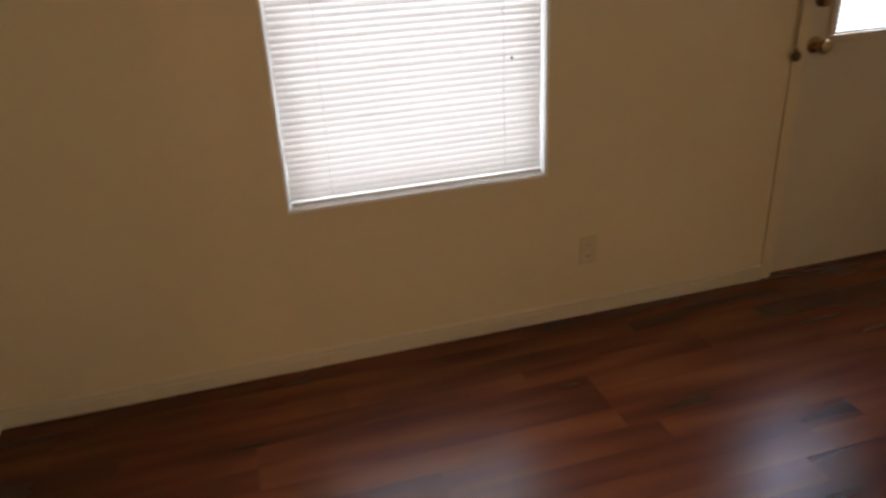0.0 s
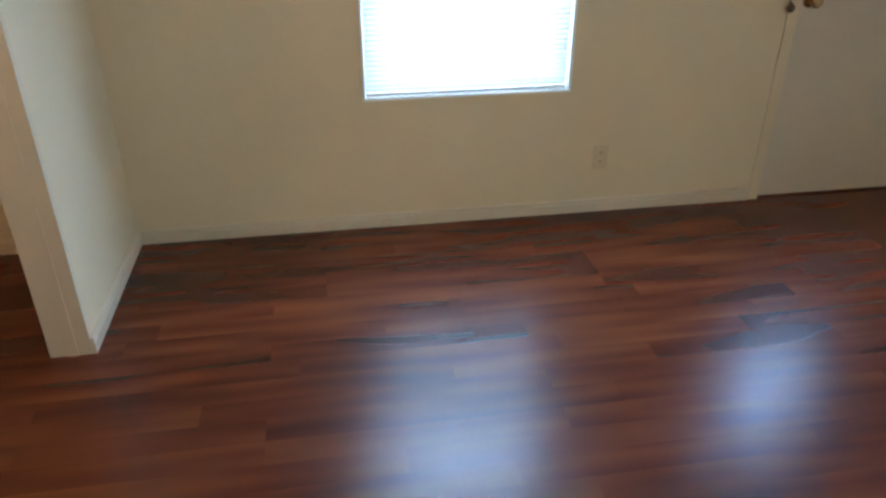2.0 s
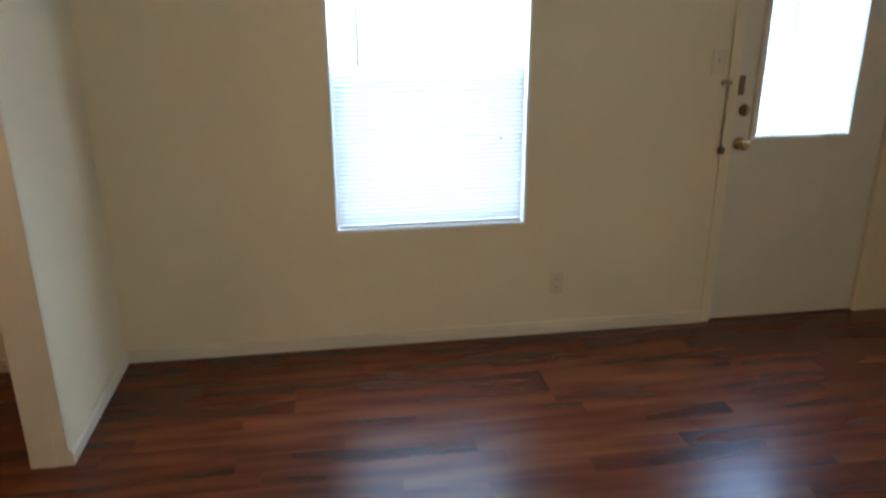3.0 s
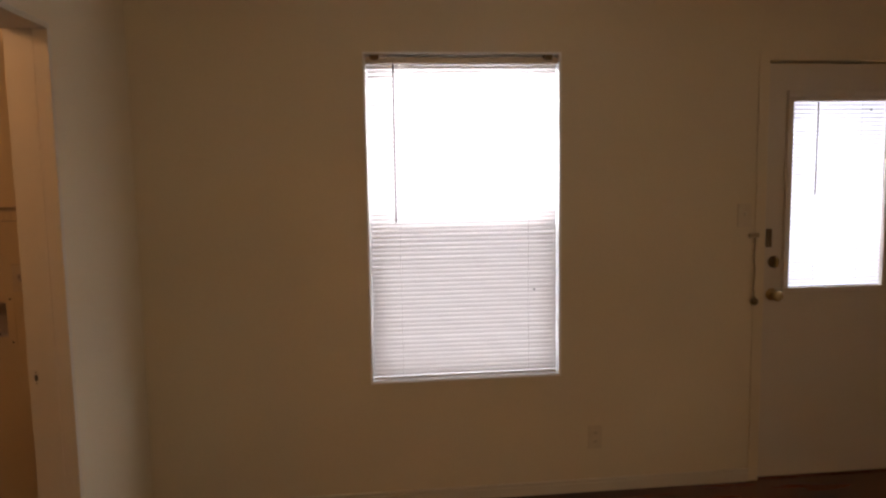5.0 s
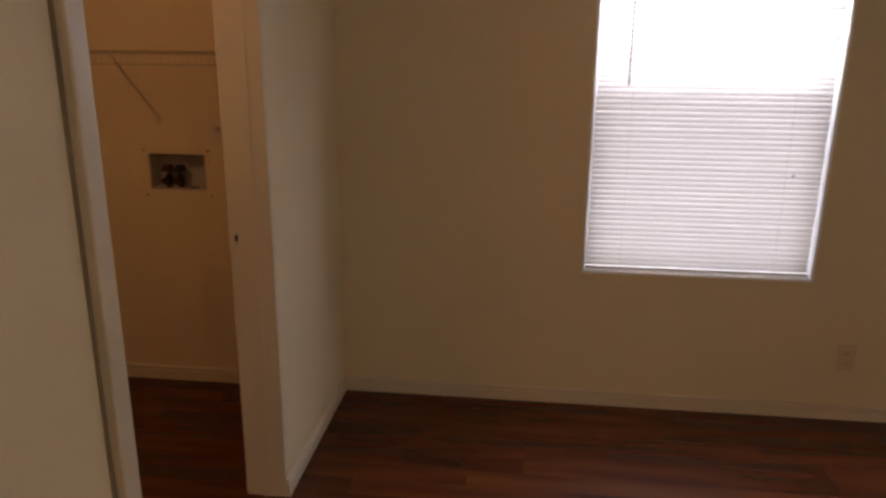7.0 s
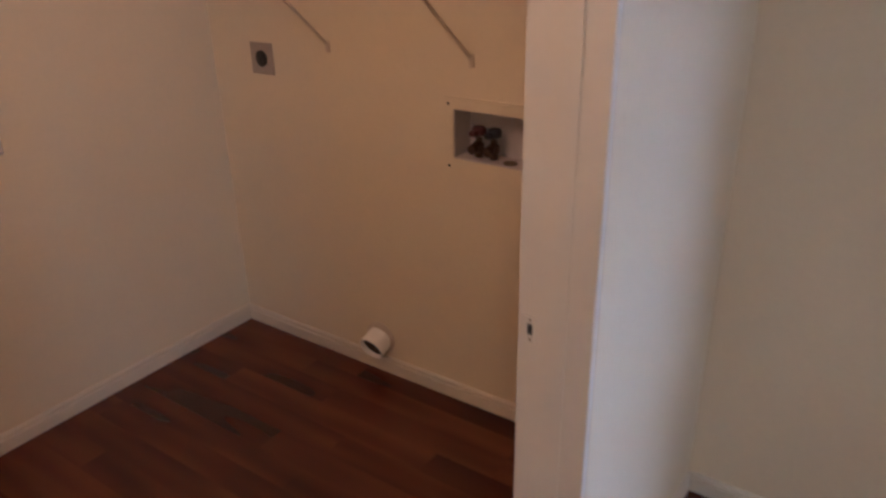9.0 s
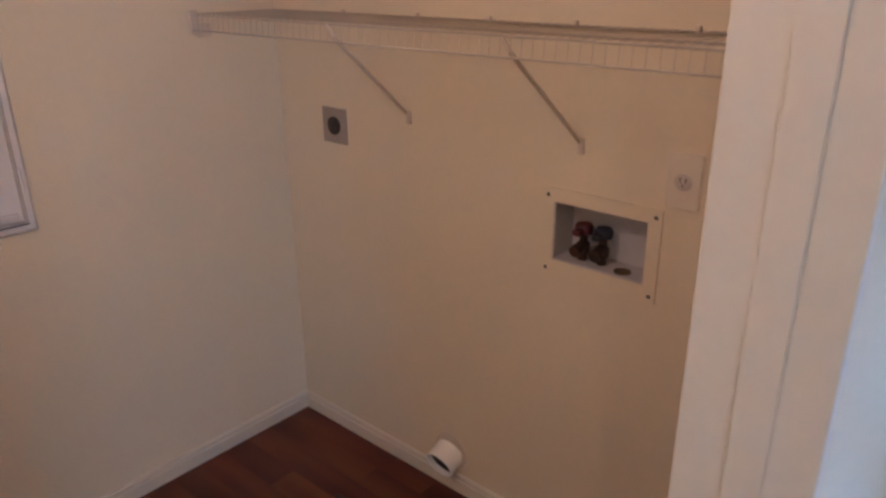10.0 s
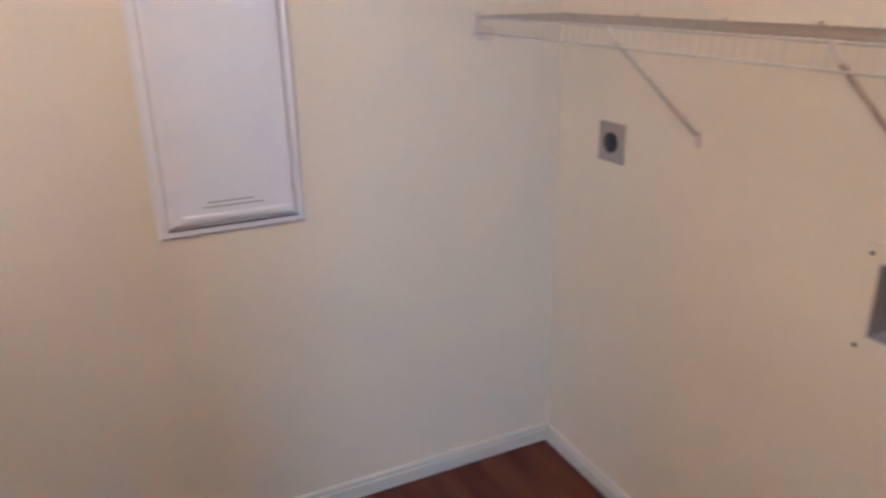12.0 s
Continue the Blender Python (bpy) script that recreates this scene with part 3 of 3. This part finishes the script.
for vx, col, lab in ((-0.062, RED, "red hot water valve handle"), (-0.008, BLUE, "dark blue cold water valve handle")):
    bm = bmesh.new()
    lathe(bm, (vx, 0.040, -0.0725), (0, 0, 1), [(0, 0.012), (0.018, 0.012), (0.020, 0.017), (0.042, 0.017), (0.044, 0.011), (0.060, 0.010)], 14)
    rod(bm, (vx, 0.040, -0.030), (vx, 0.004, -0.040), 0.0125, seg=12)
    rod(bm, (vx, 0.010, -0.039), (vx, -0.002, -0.042), 0.0155, seg=12)
    v = part("valve", bm, VALVE, wb, "tarnished brass water valve", True)
    bm = bmesh.new()
    lathe(bm, (vx, 0.040, -0.006), (0, 0, 1), [(0, 0.012), (0.003, 0.022), (0.020, 0.023), (0.027, 0.019), (0.030, 0.008)], 12)
    box(bm, vx - 0.011, vx + 0.011, -0.002, 0.036, -0.002, 0.014, bevel=0.004)
    part("handle", bm, col, v, lab, True)

# dryer receptacle
dr = thing("dryer_outlet", "steel plate with a round black dryer receptacle", "outlet", (-1.619, 0, 1.116))
boxpart("plate", DRYP, dr, -0.054, 0.054, -0.005, 0.0, -0.055, 0.055, bevel=0.002)
bm = bmesh.new()
lathe(bm, (0, -0.005, 0), (0, -1, 0), [(0, 0.028), (0.004, 0.028), (0.006, 0.025)])
rec = part("receptacle", bm, BLACK, dr, "black round receptacle", True)
for a in (90, 210, 330):
    c = Vector((0.013 * math.cos(radians(a)), -0.0115, 0.013 * math.sin(radians(a))))
    boxpart("slot", SEAM, rec, c.x - 0.0015, c.x + 0.0015, c.y - 0.0004, c.y + 0.0012, c.z - 0.006, c.z + 0.006)
for s in (-1, 1):
    bm = bmesh.new()
    ball(bm, (0, -0.005, s * 0.042), 0.003, 1, 0.5, 1, 8)
    part("screw", bm, STEEL, dr)

# power outlet by the washer box
o = wall_plate("wall_outlet", "white outlet plate above the washer box", "outlet", (-0.496, 0, 1.142), 0.076, 0.122, PLATE)
bm = bmesh.new()
lathe(bm, (0, -0.006, 0.0), (0, -1, 0), [(0, 0.019), (0.003, 0.019), (0.004, 0.017)], 18)
r = part("receptacle", bm, INSERT, o, "", True)
for dx, dz, l in ((-0.006, 0.004, 0.0055), (0.006, 0.004, 0.0055), (0, -0.008, 0.003)):
    boxpart("slot", SEAM, r, dx - 0.0014, dx + 0.0014, -0.0108, -0.0094, dz - l, dz + l)

# dryer vent stub
vent = thing("dryer_vent", "short white pipe stub of the dryer vent above the baseboard", "vent pipe", (-1.155, 0, 0.135))
bm = bmesh.new()
n = 24
loops = []
for y, r in ((0.0, 0.050), (-0.064, 0.050), (-0.064, 0.0465), (-0.005, 0.0465)):
    loops.append([bm.verts.new((r * math.cos(2 * math.pi * i / n), y, r * math.sin(2 * math.pi * i / n))) for i in range(n)])
for p, q in zip(loops, loops[1:]):
    for i in range(n):
        bm.faces.new((p[i], p[(i + 1) % n], q[(i + 1) % n], q[i]))
part("pipe", bm, PVC, vent, "", True).rotation_euler = (radians(20), 0, 0)
# solid plug in the pipe, dark as its shaded inside
bm = bmesh.new()
rod(bm, (0, -0.003, 0), (0, -0.046, 0), 0.0464, seg=24)
part("bore", bm, PIPE_IN, vent, "dark plug, coloured for the shade inside the pipe").rotation_euler = (radians(20), 0, 0)
bm = bmesh.new()
lathe(bm, (0, 0, 0), (0, -1, 0), [(0, 0.064), (0.003, 0.064), (0.006, 0.0515)], 24)
part("collar", bm, STRUT, vent, "", True)

# electrical panel on the far wall
PY0, PY1, PZ0, PZ1 = -1.182, -0.806, 0.938, 1.76
panel = thing("breaker_panel", "grey-white enamel electrical panel with a closed cover door", "electrical panel", (LX, (PY0 + PY1) / 2, PZ0))
w, h = PY1 - PY0, PZ1 - PZ0


def sloped(bm, y0, y1, z0, z1, x0, x1, inset):
    """A raised plate with sloping sides, standing off the wall in x."""
    a = [bm.verts.new((x0, y, z)) for y, z in ((y0, z0), (y1, z0), (y1, z1), (y0, z1))]
    b = [bm.verts.new((x1, y, z)) for y, z in ((y0 + inset, z0 + inset), (y1 - inset, z0 + inset), (y1 - inset, z1 - inset), (y0 + inset, z1 - inset))]
    bm.faces.new(b)
    for i in range(4):
        bm.faces.new((a[i], a[(i + 1) % 4], b[(i + 1) % 4], b[i]))
    bm.faces.new(list(reversed(a)))


bm = bmesh.new()
sloped(bm, -w / 2, w / 2, 0, h, 0, 0.012, 0.010)
part("cover_frame", bm, PANELM, panel)
boxpart("seam", INK, panel, 0.0115, 0.0126, -w / 2 + 0.0245, w / 2 - 0.0245, 0.0255, h - 0.0245)
boxpart("latch_gap", SEAM, panel, 0.0115, 0.0130, -w / 2 + 0.026, w / 2 - 0.022, 0.0225, 0.0265)
bm = bmesh.new()
sloped(bm, -w / 2 + 0.026, w / 2 - 0.026, 0.027, h - 0.026, 0.012, 0.022, 0.012)
box(bm, 0.021, 0.030, -w / 2 + 0.06, w / 2 - 0.05, 0.046, 0.062, bevel=0.004)
pd = part("cover_door", bm, PANELM, panel)
for y0, y1, z in ((-0.062, 0.052, 0.088), (-0.075, 0.075, 0.076)):
    boxpart("label_line", INK, pd, 0.0218, 0.0226, y0, y1, z, z + 0.004)
for z in (0.14, h - 0.14):
    bm = bmesh.new()
    rod(bm, (0.020, w / 2 - 0.023, z - 0.03), (0.020, w / 2 - 0.023, z + 0.03), 0.004, seg=8)
    part("hinge", bm, PANELM, panel)

# ---- floor planks, nearest the walk as pieces, the rest joined ----
PW_ = 0.096
rng = random.Random(11)


def plank_verts(x0, x1, y0, y1, depth=0.0085):
    return [(x, y, z) for z in (-depth, 0.0) for x, y in ((x0, y0), (x1, y0), (x1, y1), (x0, y1))]


PLANK_FACES = [(4, 5, 6, 7), (0, 1, 5, 4), (1, 2, 6, 5), (2, 3, 7, 6), (3, 0, 4, 7)]
plank_meshes = {}


def plank_mesh(length):
    if length not in plank_meshes:
        me = bpy.data.meshes.new("plank")
        me.from_pydata(plank_verts(0, length, 0, PW_), [], PLANK_FACES)
        me.materials.append(FLOOR)
        plank_meshes[length] = me
    return plank_meshes[length]


rest_v, rest_f = [], []
y, count = 0.0, 0
while y > SOUTH:
    left = LX - 0.02 if y > LSOUTH else -P_T
    x = left - rng.choice((0.0, 0.2, 0.4, 0.6))
    while x < EAST:
        length = rng.choice((0.7, 0.9, 1.1, 1.3))
        a, b = max(x, left), min(x + length, EAST + 0.02)
        x += length
        if b - a < 0.02:
            continue
        if y > -2.95 and count < 300:
            ob = new("plank", plank_mesh(round(b - a, 3)))
            ob.parent = floor
            ob.location = (a, y - PW_, 0)
            count += 1
        else:
            k = len(rest_v)
            rest_v += plank_verts(a, b, y - PW_, y)
            rest_f += [tuple(i + k for i in f) for f in PLANK_FACES]
    y -= PW_
me = bpy.data.meshes.new("plank_field")
me.from_pydata(rest_v, [], rest_f)
me.materials.append(FLOOR)
ob = new("plank_field", me)
ob.parent = floor
tagged(ob, kind="stuff")
